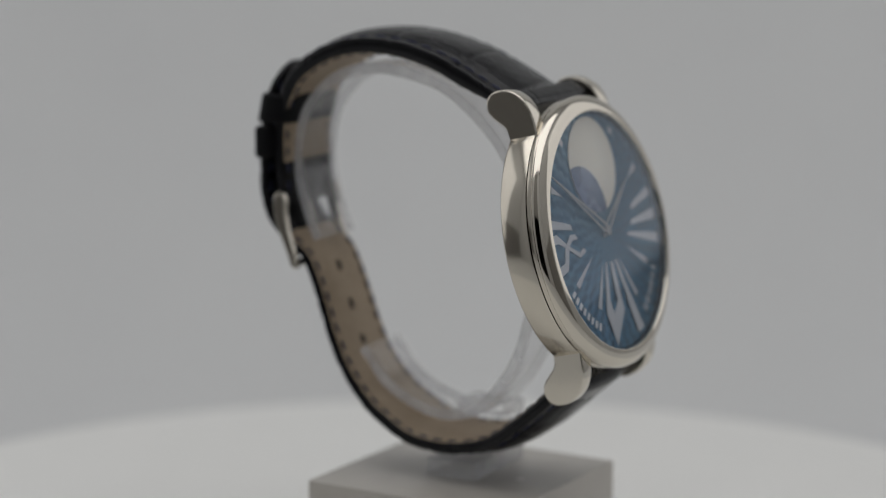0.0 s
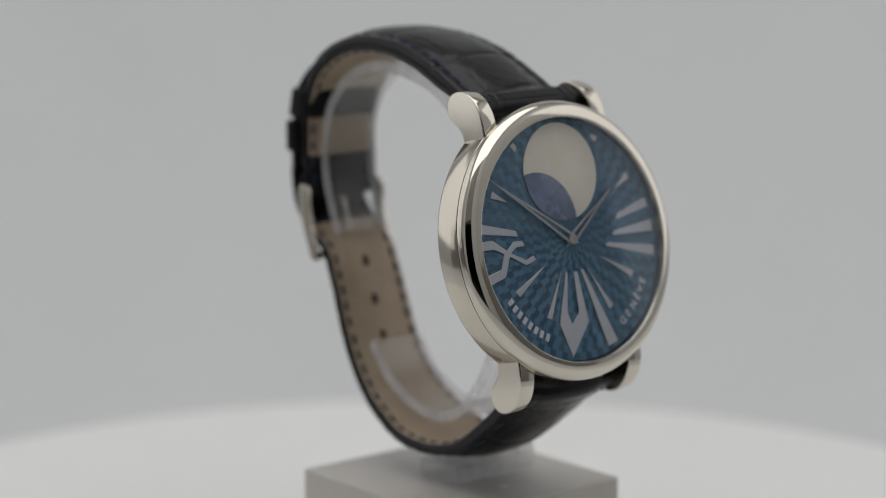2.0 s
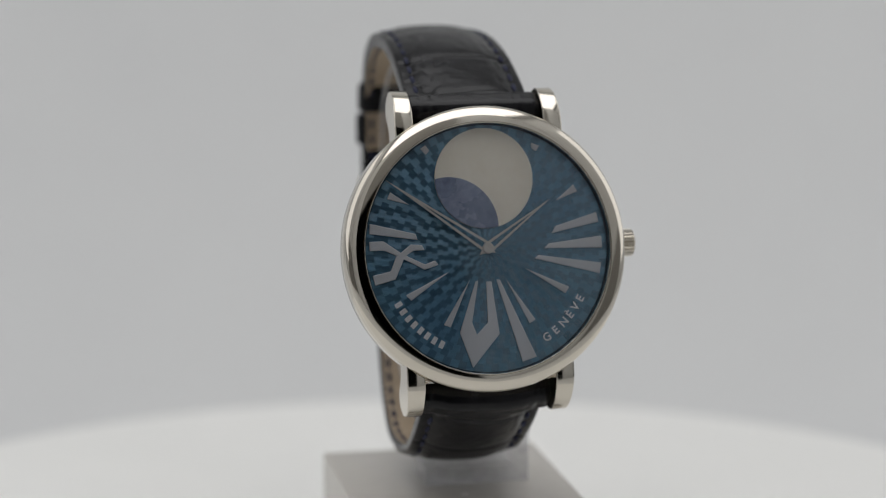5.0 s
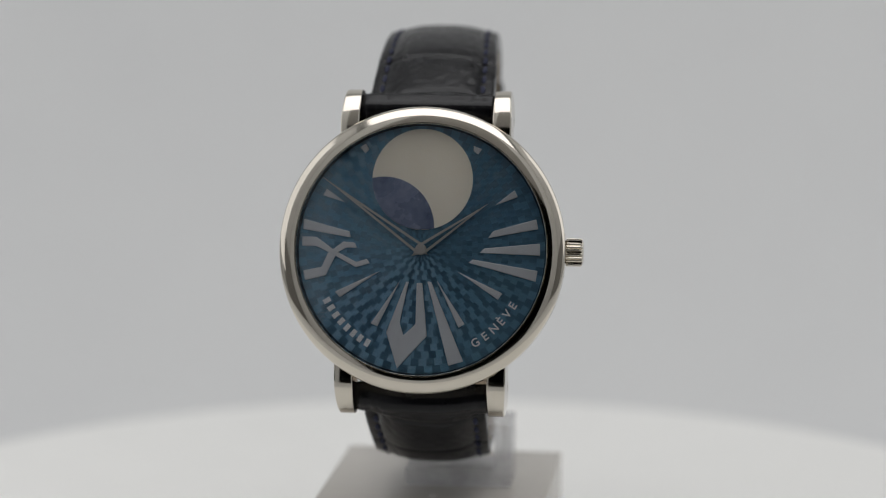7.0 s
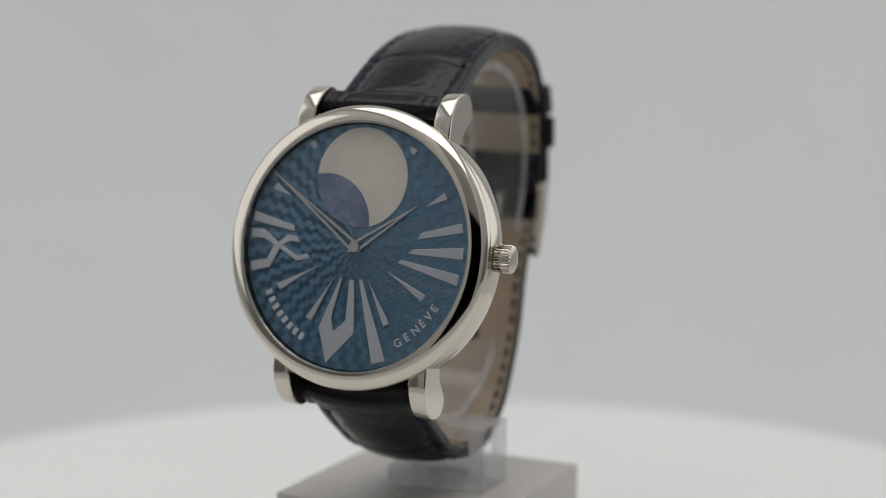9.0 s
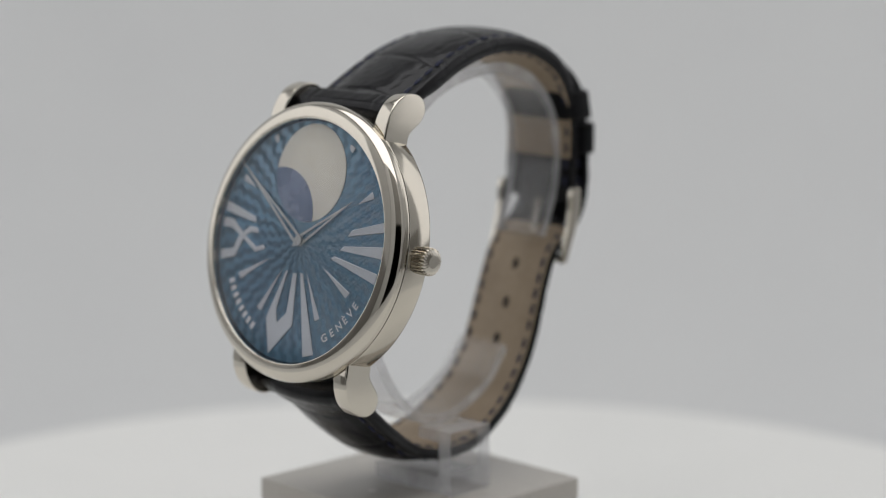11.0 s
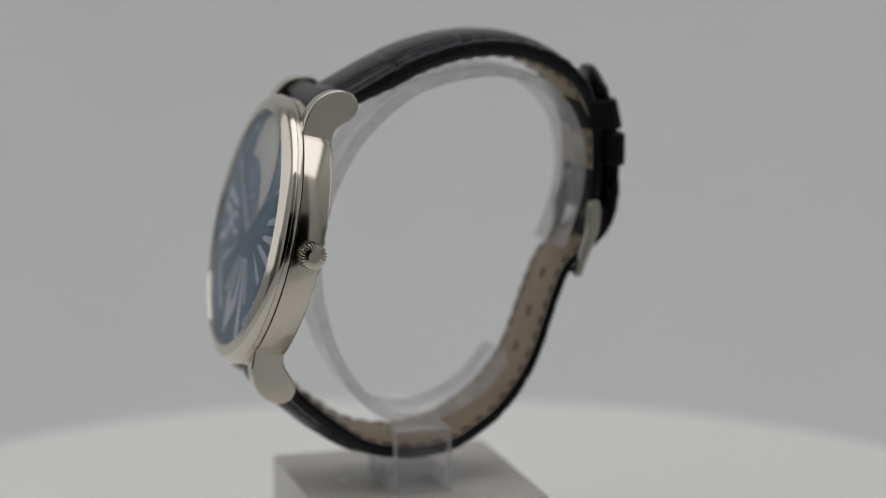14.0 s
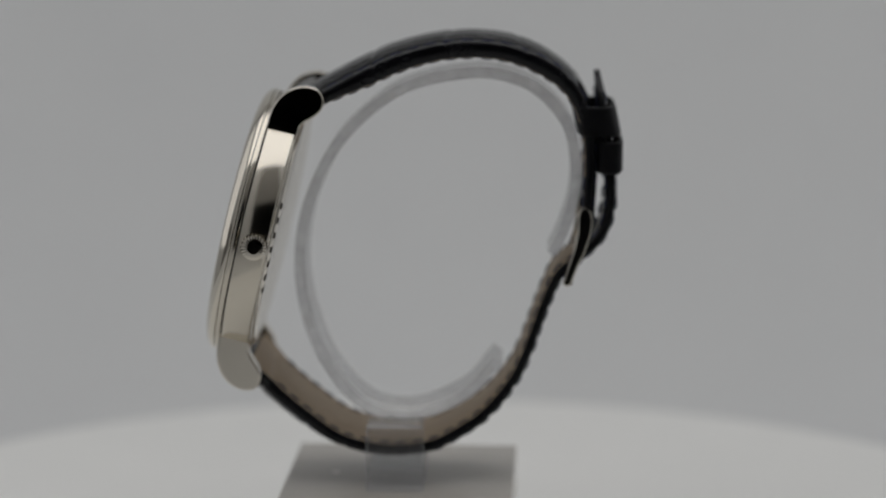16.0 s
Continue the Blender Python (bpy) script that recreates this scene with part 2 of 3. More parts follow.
def tent():
    slab("wall_left", -430, -421, -400, 500, -60, 760, SIDE_CLOTH_DIMMED)
    slab("wall_right", 421, 430, -400, 500, -60, 760, SIDE_CLOTH_DIMMED)
    slab("ceiling", -430, 430, -412, 500, 761, 770, WHITE_CLOTH)
    # unseen grey panels added along both feet near the opening, to darken metal reflections
    slab("dimming_panel_left", -420.5, -417, -400, -60, -44, 150, DIMMED_CLOTH)
    slab("dimming_panel_right", 417, 420.5, -400, -60, -44, 150, DIMMED_CLOTH)
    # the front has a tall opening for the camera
    slab("wall_front_left", -430, -170, -411, -401, -60, 760, SIDE_CLOTH_DIMMED)
    slab("wall_front_right", 170, 430, -411, -401, -60, 760, SIDE_CLOTH_DIMMED)
    # painted grey because little light reaches the wall above the opening
    slab("wall_front_top", -169.5, 169.5, -411, -401, 265, 760, DIMMED_CLOTH)
    # the unlit room outside the opening
    slab("room_floor", -1500, 1500, -2500, 1200, -75, -66, DARK_ROOM)
    slab("room_wall_back", -1500, 1500, -2520, -2501, -75, 1500, DARK_ROOM)
    slab("room_wall_left", -1520, -1501, -2500, 1200, -75, 1500, DARK_ROOM)
    slab("room_wall_right", 1501, 1520, -2500, 1200, -75, 1500, DARK_ROOM)
    slab("room_wall_far", -1500, 1500, 1201, 1220, -75, 1500, DARK_ROOM)
    slab("room_ceiling", -1520, 1520, -2520, 1220, 1501, 1515, DARK_ROOM)


backdrop()
tent()


# ---- turntable, block and stand ----
def turntable():
    top = root("turntable", "round matt white rotating turntable platter", "turntable")
    part("platter", lathe([(0, -19), (125, -19), (126.3, -19.3), (127, -20.2), (127, -29), (126, -30), (0, -30)], 160), PLATTER, top)
    part("base", lathe([(0, -30.2), (95, -30.2), (97, -31), (97, -63), (0, -64)], 96), PLATTER, top)
    return top


def display_block():
    top = root("display_block", "square taupe matt display block on the turntable", "block")
    turn = Matrix.Translation((2.14, -4.9, 0)) @ Matrix.Rotation(radians(-1.2), 4, "Z")
    part("block", box(-18.4, 18.4, -18.7, 18.7, -19, 0, 0.35, 3), BLOCK, top, place=turn)
    return top


RING = [(11.2, 19.7), (10.0, 18.2), (6.4, 13.9), (0.4, 10.7), (-5.0, 9.9), (-10.8, 11.9), (-16.0, 18.2), (-19.2, 26.0), (-20.6, 34.7), (-19.7, 44), (-16.8, 52.1),
        (-12.7, 58.5), (-6.3, 64.2), (0, 66.9), (8.1, 68), (14.2, 66.6), (18.3, 63.8), (21.8, 58.9), (23.1, 52.5), (22.8, 47), (21.3, 41.5), (19.6, 37.4)]
RING = [(1.35 + (y - 1.35) * 1.06, z) for y, z in RING]


def frost_edges(ob):
    """The sawn side faces are frosted, the broad faces clear."""
    ob.data.materials.append(ACRYLIC_EDGE)
    for f in ob.data.polygons:
        if abs(f.normal.x) > 0.6:
            f.material_index = 1


def cuff_stand():
    top = root("watch_stand", "clear acrylic C-shaped watch cuff stand", "stand")
    path, _ = curve_points(RING, 0.8)

    def section(s):
        return [(-5.0, 0), (5.0, 0), (5.2, 0.2), (5.2, 1.6), (5.0, 1.8), (-5.0, 1.8), (-5.2, 1.6), (-5.2, 0.2)]

    cuff = part("cuff", sweep(path, 1, section, lambda s: 1.5), ACRYLIC, top)
    frost_edges(cuff)
    # foot, side plate and arm in one bent piece, which holds the cuff beside the strap
    outline = [(-3.2, 0.02), (14.2, 0.02), (14.2, 10.6), (6.85, 10.6), (6.85, 8.6), (11.4, 8.6), (11.4, 2.9), (-3.2, 2.9)]
    turn = Matrix(((1, 0, 0, 0), (0, 0, 1, 0), (0, 1, 0, 0), (0, 0, 0, 1)))
    bracket = part("bracket", prism(outline, -10.0, -0.8, 0.3), ACRYLIC, top, place=turn)
    for f in bracket.data.polygons:
        if abs(f.normal.y) > 0.6 or f.normal.z > 0.6:
            f.material_index = 1
    bracket.data.materials.append(ACRYLIC_EDGE)
    return top


TURNTABLE = turntable()
DISPLAY_BLOCK = display_block()
STAND = cuff_stand()

# ---- the wristwatch ----
WRISTWATCH = root("wristwatch", "polished white gold moon phase wristwatch on a black alligator strap", "watch")


def on_dial(name, outline, z0, z1, mat, parent, bevel=0.05, label=""):
    return part(name, prism(outline, z0, z1, bevel, 1), mat, parent, label, WATCH, sharp=8.0)


def case():
    body = part("case_middle", lathe([(0, -2.0), (18.4, -2.0), (18.4, -1.74), (21.3, -1.74), (21.53, -1.79), (21.58, -1.88), (21.58, -5.95), (21.5, -6.2), (21.3, -6.36), (20.0, -6.45), (0, -6.45)], 192),
                CASE_METAL, WRISTWATCH, "round white gold case middle", WATCH)
    # a polished quarter round that rolls from the crystal's lip down to the band
    run, r, z = [], 0.0, 0.0
    for k in range(28):
        a = radians(13 + 75 * k / 27)
        run.append((r, z))
        r, z = r + math.cos(a), z - math.sin(a)
    dome = [(19.26 + 2.54 * r / run[-1][0], 1.2 - 1.82 * z / run[-1][1]) for r, z in run]
    profile = [(18.98, -0.35), (18.98, 0.93), (19.0, 1.02), (19.06, 1.09), (19.14, 1.11), (19.2, 1.09), (19.22, 1.05), (19.235, 1.15)] + dome
    profile += [(21.76, -0.68), (21.5, -0.7), (20.9, -0.7), (19.05, -0.7), (18.98, -0.35)]
    part("bezel", lathe(profile, 224), STEEL, WRISTWATCH, "domed polished bezel", WATCH)
    part("bezel_band", lathe([(20.8, -0.705), (21.55, -0.705), (21.66, -0.76), (21.7, -0.86), (21.69, -1.46), (21.62, -1.55), (20.8, -1.57), (20.8, -0.705)], 192), CASE_METAL, WRISTWATCH, "narrow polished band under the bezel", WATCH)
    # added dark ring: stands in for shade and dirt inside the seam
    part("seam_fill", lathe([(20.9, -1.735), (20.9, -1.575), (21.25, -1.575), (21.25, -1.735), (20.9, -1.735)], 128), SEAM_SHADE_DIRT, WRISTWATCH, "dark ring for the shade and dirt in the seam", WATCH)
    part("rehaut", lathe([(18.72, -0.05), (18.76, -0.02), (18.96, 0.6), (18.96, -0.1), (18.72, -0.05)], 160), REHAUT, WRISTWATCH, "inner flange round the dial, coloured dark as shade", WATCH)
    part("crystal", lathe([(0, 1.6), (3, 1.58), (6, 1.53), (9, 1.45), (12, 1.33), (15, 1.17), (17, 1.05), (19.0, 0.9)], 96), CRYSTAL, WRISTWATCH, "clear domed sapphire crystal", WATCH).visible_shadow = False
    back = part("case_back", lathe([(0, -6.95), (17.0, -6.95), (19.3, -6.9), (19.7, -6.7), (19.8, -6.5), (0, -6.5)], 128), STEEL_SOFT, WRISTWATCH, "flat polished case back", WATCH)
    for i in range(7):
        a = radians(20 - 7 * i)
        bar = box(-0.6, 0.6, -0.5, 0.5, -0.03, 0.03)
        m = WATCH @ Matrix.Rotation(a, 4, "Z") @ Matrix.Translation((18.9, 0, -6.95))
        part("engraved_bar", bar, ENGRAVE, back, place=m)
    return body


def crown():
    bm = bmesh.new()
    n = 22
    prof = [(1.65, 0.0), (2.05, 0.15), (2.12, 0.3), (2.12, 2.3), (2.0, 2.55), (1.5, 2.75), (0.9, 2.8)]
    rings = []
    for k, (r, z) in enumerate(prof):
        ring = []
        for i in range(n * 6):
            ph = (i % 6)
            g = 0.0 if k in (5, 6) else (0.34 if ph in (0, 1) else (0.13 if ph in (2, 5) else 0.0))
            a = 2 * math.pi * i / (n * 6)
            rr = r - g * (1.0 if 1 < k < 4 else 0.6)
            ring.append(bm.verts.new((rr * math.cos(a), rr * math.sin(a), z)))
        rings.append(ring)
    for a, b in zip(rings, rings[1:]):
        for i in range(len(a)):
            j = (i + 1) % len(a)
            bm.faces.new((a[i], a[j], b[j], b[i]))
    bm.faces.new(rings[0])
    bm.faces.new(rings[-1])
    m = WATCH @ Matrix.Translation((21.55, 0.25, -4.45)) @ Matrix.Rotation(radians(90), 4, "Y")
    part("crown", bm, STEEL, WRISTWATCH, "fluted winding crown", m, sharp=25)
    part("crown_stem", lathe([(0, -0.5), (1.3, -0.5), (1.3, 0.6), (0, 0.6)], 32), STEEL, WRISTWATCH, place=WATCH @ Matrix.Translation((21.2, 0.25, -4.45)) @ Matrix.Rotation(radians(90), 4, "Y"))


LUG = [(15.2, -1.6), (17.6, -1.45), (19.6, -1.55), (21.4, -2.0), (23.0, -2.9), (24.1, -4.1), (24.8, -5.5), (25.0, -6.9), (24.8, -8.1), (24.1, -9.0), (23.1, -9.4), (22.0, -9.3), (20.9, -8.7), (20.0, -7.8), (19.1, -6.9), (18.0, -6.35), (15.2, -6.1)]


def lugs():
    for sx in (-1, 1):
        for sy in (-1, 1):
            fine = [LUG[0]] + [tuple(q) for _, q, _ in curve_points(LUG[1:-1], 0.55)[0]] + [LUG[-1]]
            bm = prism([(y * sy, z) for y, z in fine], 10.2, 12.95)
            rim = [e for e in bm.edges if abs(e.verts[0].co.z - e.verts[1].co.z) < 0.01 and abs(e.verts[0].co.x) > 17 and abs(e.verts[1].co.x) > 17]
            bmesh.ops.bevel(bm, geom=rim, offset=0.26, segments=3, profile=0.5, affect="EDGES", clamp_overlap=False)
            # outline (y, z) with thickness along x; the outer face draws in towards the tip
            for v in bm.verts:
                f = (v.co.z - 10.2) / 2.75
                v.co.z += f * (0.12 - 0.05 * max(0.0, abs(v.co.x) - 20.0) ** 1.3)
            m = WATCH @ Matrix(((0, 0, sx, 0), (1, 0, 0, 0), (0, 1, 0, 0), (0, 0, 0, 1)))
            part("lug", bm, STEEL, WRISTWATCH, "", m, sharp=30)
    for sy in (-1, 1):
        part("spring_bar", lathe([(0, -10.6), (0.75, -10.6), (0.75, 10.6), (0, 10.6)], 24), STEEL_SOFT, WRISTWATCH,
             place=WATCH @ Matrix.Translation((0, 22.3 * sy, -7.0)) @ Matrix.Rotation(radians(90), 4, "Y"))


def dial_plate():
    """The engine-turned dial: small facets in bowed rows, each tipped its own way."""
    bm = bmesh.new()
    rnd = random.Random(4)
    base = [bm.verts.new((18.97 * math.cos(a), 18.97 * math.sin(a), -0.3)) for a in [2 * math.pi * i / 128 for i in range(128)]]
    bm.faces.new(base)
    ring, rows = 0.5, []
    while ring < 18.8:
        w = 0.62 + 0.030 * ring
        rows.append((ring, min(18.9, ring + w)))
        ring += w
    for k, (r0, r1) in enumerate(rows):
        n = 36 if r0 < 5.5 else (60 if r0 < 11 else 90)
        off = 0.5 * (k % 2)
        twist = 0.16 * k
        for i in range(n):
            a0 = 2 * math.pi * (i + off + twist) / n
            a1 = 2 * math.pi * (i + 1 + off + twist) / n
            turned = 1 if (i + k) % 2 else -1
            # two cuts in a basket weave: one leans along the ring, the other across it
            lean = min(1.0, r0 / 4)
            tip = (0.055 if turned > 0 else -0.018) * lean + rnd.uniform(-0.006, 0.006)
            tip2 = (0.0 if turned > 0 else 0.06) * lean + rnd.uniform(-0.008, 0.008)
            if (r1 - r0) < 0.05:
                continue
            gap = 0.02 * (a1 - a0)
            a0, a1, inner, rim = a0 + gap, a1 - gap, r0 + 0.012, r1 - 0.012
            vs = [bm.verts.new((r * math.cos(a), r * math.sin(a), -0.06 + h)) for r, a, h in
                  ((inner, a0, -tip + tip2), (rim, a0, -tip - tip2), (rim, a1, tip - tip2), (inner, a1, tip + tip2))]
            # cells that lean across the ring get the painted-darker copy
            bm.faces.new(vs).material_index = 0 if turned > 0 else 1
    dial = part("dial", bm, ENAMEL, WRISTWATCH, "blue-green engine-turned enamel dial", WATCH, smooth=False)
    dial.data.materials.append(ENAMEL_SHADED)
    return dial


def arc(cx, cy, r, a0, a1, n):
    return [(cx + r * math.cos(radians(a0 + (a1 - a0) * i / n)), cy + r * math.sin(radians(a0 + (a1 - a0) * i / n))) for i in range(n + 1)]


def moon(dial):
    cx, cy, r = -0.05, 10.66, 7.65
    dx, dy, dr = -5.75, 3.35, 7.65
    on_dial("moon_disc", arc(cx, cy, r, 0, 360 - 4, 88), 0.0, 0.10, PEARL, dial, 0.03, "cream mother-of-pearl moon")
    d = math.hypot(dx - cx, dy - cy)
    half = math.degrees(math.acos(d / 2 / r))
    to = math.degrees(math.atan2(dy - cy, dx - cx))
    lens = arc(cx, cy, r - 0.02, to - half, to + half, 40)[:-1] + arc(dx, dy, dr - 0.02, to + 180 - half, to + 180 + half, 40)[:-1]
    on_dial("moon_shadow", lens, 0.104, 0.16, PEARL_BLUE, dial, 0.02, "blue mother-of-pearl moon shadow")


def markers(dial):
    flat = {
        "hour_marker": [
            [(-9.7, 15.4), (-8.85, 15.95), (-8.3, 15.1), (-8.85, 14.45)],
            [(7.6, 15.85), (8.85, 15.35), (8.3, 14.5), (7.6, 15.05)],
            [(-14.64, 9.02), (-11.8, 7.0), (-15.15, 7.96)],
            [(11.07, 6.9), (13.93, 9.25), (14.5, 8.18)],
            [(5.6, -3.2), (12.47, -6.36), (11.8, -7.33)],
            [(2.5, -4.6), (6.9, -11.1), (5.96, -11.65)],
            [(-3.0, -4.65), (-6.35, -11.73), (-7.37, -11.31)],
            [(-6.1, -3.3), (-12.19, -7.46), (-12.98, -6.61)],
        ],
        "roman_numeral": [
            [(10.1, 1.91), (10.81, 2.99), (17.33, 4.89), (17.63, 3.4)],
            [(8.89, -0.34), (9.6, 0.37), (17.96, 1.26), (18.0, -0.59)],
            [(7.23, -1.84), (7.88, -1.33), (17.7, -2.87), (17.41, -4.53)],
            [(-2.14, -4.9), (-1.73, -4.9), (-2.97, -11.08), (-2.34, -13.01), (-0.56, -11.25), (-0.53, -5.04), (0.34, -5.04), (1.2, -13.03), (-3.2, -18.0), (-4.97, -12.62)],
            [(1.08, -4.81), (1.66, -4.82), (6.82, -16.74), (4.56, -17.4)],
            [(-18.0, 4.35), (-10.99, 2.57), (-10.76, 1.63), (-18.1, 2.79)],
            [(-18.2, 1.65), (-15.98, 1.64), (-13.2, -0.36), (-9.83, -2.05), (-8.22, -1.55), (-7.72, -2.23), (-9.89, -2.87), (-13.49, -0.95), (-15.98, 0.23), (-18.2, 0.24)],
        ],
    }
    for name, outlines in flat.items():
        for o in outlines:
            on_dial(name, o, 0.0, 0.13, MARKER, dial, 0.06)
    on_dial("roman_numeral", [(-9.77, 0.07), (-10.12, 0.89), (-11.88, 1.01), (-14.22, -0.8), (-15.11, -2.91), (-17.9, -3.49), (-17.6, -5.0), (-14.44, -4.17), (-12.82, -0.75), (-11.44, 0.07)],
            0.0, 0.145, MARKER, dial, 0.06)


def lettering(dial):
    # the maker's name as plain bars
    for i in range(8):
        a = radians(-150.6 + 31.8 * i / 7)
        m = WATCH @ Matrix.Rotation(a + radians(90), 4, "Z") @ Matrix.Translation((0, -16.25, 0))
        part("name_bar", box(-0.36, 0.36, -0.58, 0.58, 0.02, 0.06), LETTER, dial, place=m)
    for ch, a in zip("GENÈVE", (-58.2, -52.2, -45.9, -40.6, -35.4, -30.2)):
        data = bpy.data.curves.new("letter", "FONT")
        data.body, data.size, data.extrude, data.align_x = ch, 1.75, 0.02, "CENTER"
        data.offset = 0.035
        tmp = bpy.data.objects.new("letter", data)
        me = bpy.data.meshes.new_from_object(tmp)
        bm = bmesh.new()
        bm.from_mesh(me)
        bpy.data.objects.remove(tmp)
        m = WATCH @ Matrix.Rotation(radians(a + 90), 4, "Z") @ Matrix.Translation((0, -16.85, 0.05))
        part("letter", bm, LETTER, dial, place=m, smooth=False)


def hand(name, tip, slot, tail, width, z, label):
    """A pierced pointed hand: two legs that meet at the tip, joined behind the hub."""
    d = Vector(tip).normalized()
    nrm = Vector((-d.y, d.x))
    length, cut = Vector(tip).length, Vector(slot).length
    bm = bmesh.new()

    def at(u, v, h):
        p = d * u + nrm * v
        return bm.verts.new((p.x, p.y, h))

    outer = [(tail, 0.0), (0.3, width), (length, 0.0), (0.3, -width)]
    inner = [(tail + 0.9, 0.0), (0.5, width - 0.42), (cut, 0.0), (0.5, -width + 0.42)]
    o0, i0 = [at(u, v, z) for u, v in outer], [at(u, v, z) for u, v in inner]
    o1, i1 = [at(u, v, z + 0.16) for u, v in outer], [at(u, v, z + 0.16) for u, v in inner]
    for i in range(4):
        j = (i + 1) % 4
        bm.faces.new((o1[i], o1[j], i1[j], i1[i]))
        bm.faces.new((o0[j], o0[i], i0[i], i0[j]))
        bm.faces.new((o0[i], o0[j], o1[j], o1[i]))
        bm.faces.new((i0[j], i0[i], i1[i], i1[j]))
    return part(name, bm, HAND, WRISTWATCH, label, WATCH, smooth=False)


def hands_of_time():
    hand("hour_hand", (10.0, 7.1), (7.3, 5.2), -1.7, 0.85, 0.28, "pierced leaf hour hand")
    hand("minute_hand", (-15.4, 10.85), (-9.7, 6.8), -1.3, 0.85, 0.52, "pierced leaf minute hand")
    part("hand_hub", lathe([(0, 0.74), (0.18, 0.74), (0.2, 0.78), (0.78, 0.78), (0.85, 0.72), (0.85, 0.2), (0, 0.0)], 32), HAND, WRISTWATCH, place=WATCH)


case()
crown()
lugs()
DIAL = dial_plate()
moon(DIAL)
markers(DIAL)
lettering(DIAL)
hands_of_time()

# ---- the strap ----
UPPER = [(-20.9, 59.7), (-18.7, 61.1), (-16.3, 62.5), (-14.1, 63.7), (-9.6, 66.1), (-5.1, 68.2), (0.2, 69.8), (4.0, 70.4), (8.2, 70.5), (12.6, 69.9), (17.1, 68.2), (21.2, 65.4), (23.6, 61.6), (24.8, 57), (25.0, 52.4), (24.8, 48), (24.6, 43.4)]
LOWER = [(-29.2, 21.9), (-28.3, 21.0), (-27.0, 19.8), (-23.6, 16.2), (-19, 12.3), (-14.5, 9.1), (-9.9, 7.5), (-5, 7.0), (0.2, 7.7), (3.8, 9.4), (8.4, 12.5), (12.6, 17.4), (15.0, 22.1), (16.7, 26.8), (18.2, 30.9), (20.3, 35.3),
         (23.5, 38.1), (26.7, 41.3), (28.1, 44.9), (28.3, 49), (28.0, 54), (27.5, 58), (26.9, 62), (26.2, 67.0)]


def lerp_table(table, s):
    for (a, x), (b, y) in zip(table, table[1:]):
        if s <= b:
            f = max(0.0, (s - a) / (b - a))
            f = f * f * (3 - 2 * f)
            return x + (y - x) * f
    return table[-1][1]


def strap(name, points, side, widths, pads, grooves, middle, label, tip=False):
    """Padded alligator leather on a thin tan lining, with scales cut by grooves."""
    path, length = curve_points(points, 0.45)
    roll = 0.3 if tip else 1.15  # how far the rolled end stands up between the lugs

    def sole(s):
        """How far the padded leather reaches below the path."""
        return 0.0 if tip else lerp_table([(0, 0.0), (6, 0.0), (14, 0.7), (42, 0.7), (58, 0.15), (80, 0.0)], s)

    def mid(s):
        return lerp_table(middle, s)

    def half(s):
        w = lerp_table(widths, s)
        if tip and s > length - 7:
            w *= math.sqrt(max(0.02, 1 - ((s - length + 7) / 7.2) ** 2))
        return w

    def outer(s, u):
        pad = lerp_table(pads, s)
        rim = lerp_table([(0, 3.15 + roll), (3.6, 3.05 + roll), (5.2, 2.1), (40, 1.95), (60, 1.6), (200, 1.5)], s)
        body = rim - 0.22 * max(0.0, (abs(u) - 0.85) / 0.15) ** 2
        if abs(u) < 0.80:
            body += max(0.0, pad - rim + 1.75) * max(0.0, 1 - abs(u / 0.80) ** 2.6) ** 0.85
        if s < 1.6:
            body -= 1.5 * (1 - s / 1.6) ** 2
        if tip and s > length - 7:
            body *= 1 - 0.45 * (s - length + 7) / 7
        cut = 0.0
        for k, g in enumerate(grooves):
            bow = g + 0.55 * math.sin(2.3 * u + 1.7 * k) + 0.9 * (abs(u) ** 2) * (1 if k % 2 else -0.6)
            cut = max(cut, math.exp(-((s - bow) / 0.28) ** 2))
        lane = 0.62 + 0.05 * math.sin(s * 0.55) + 0.03 * math.sin(s * 1.7)
        cut2 = 0.55 * math.exp(-((abs(u) - lane) / 0.022) ** 2)
        stitch_lane = 0.5 * math.exp(-((abs(u) - 0.82) / 0.03) ** 2)
        micro = 0.05 * noise.noise(Vector((u * 9, s * 0.9, side)))
        return body - 0.24 * max(cut, cut2) - 0.16 * stitch_lane + micro

    cols = 56

    def leather(s):
        w = half(s)
        shrink = 1 - 0.45 * max(0.0, (s - length + 7) / 7) if tip else 1.0
        tall = outer(s, 1.0) - 0.25 * shrink
        low = sole(s)
        row = [(-w + 0.3, 0.06 - low), (-w, 0.3 - low), (-w, tall)]
        row += [(w * 0.985 * (-1 + 2 * i / cols), outer(s, -1 + 2 * i / cols)) for i in range(cols + 1)]
        row += [(w, tall), (w, 0.3 - low), (w - 0.3, 0.06 - low)]
        return row

    def under(s):
        w = half(s) - 0.38
        low = sole(s)
        return [(x, h - low) for x, h in ((-w, 0.3), (-w, 0.05), (-w + 0.12, -0.03), (w - 0.12, -0.03), (w, 0.05), (w, 0.3))]

    ob = part(name, sweep(path, side, leather, mid), LEATHER, WRISTWATCH, label, sharp=60)
    part("lining", sweep([p for p in path[2:] if (p[1].x < 24.5 if tip else p[1].y > 50.6)], side, under, mid), LINING, ob, "tan leather lining")
    # stitches along both borders, on both faces
    bm = bmesh.new()
    bmesh.ops.create_uvsphere(bm, u_segments=6, v_segments=5, radius=1.0)
    bmesh.ops.scale(bm, vec=(0.42, 1.12, 0.26), verts=bm.verts)
    finish(bm)
    me = bpy.data.meshes.new("stitch")
    bm.to_mesh(me)
    bm.free()
    me.materials.append(THREAD)
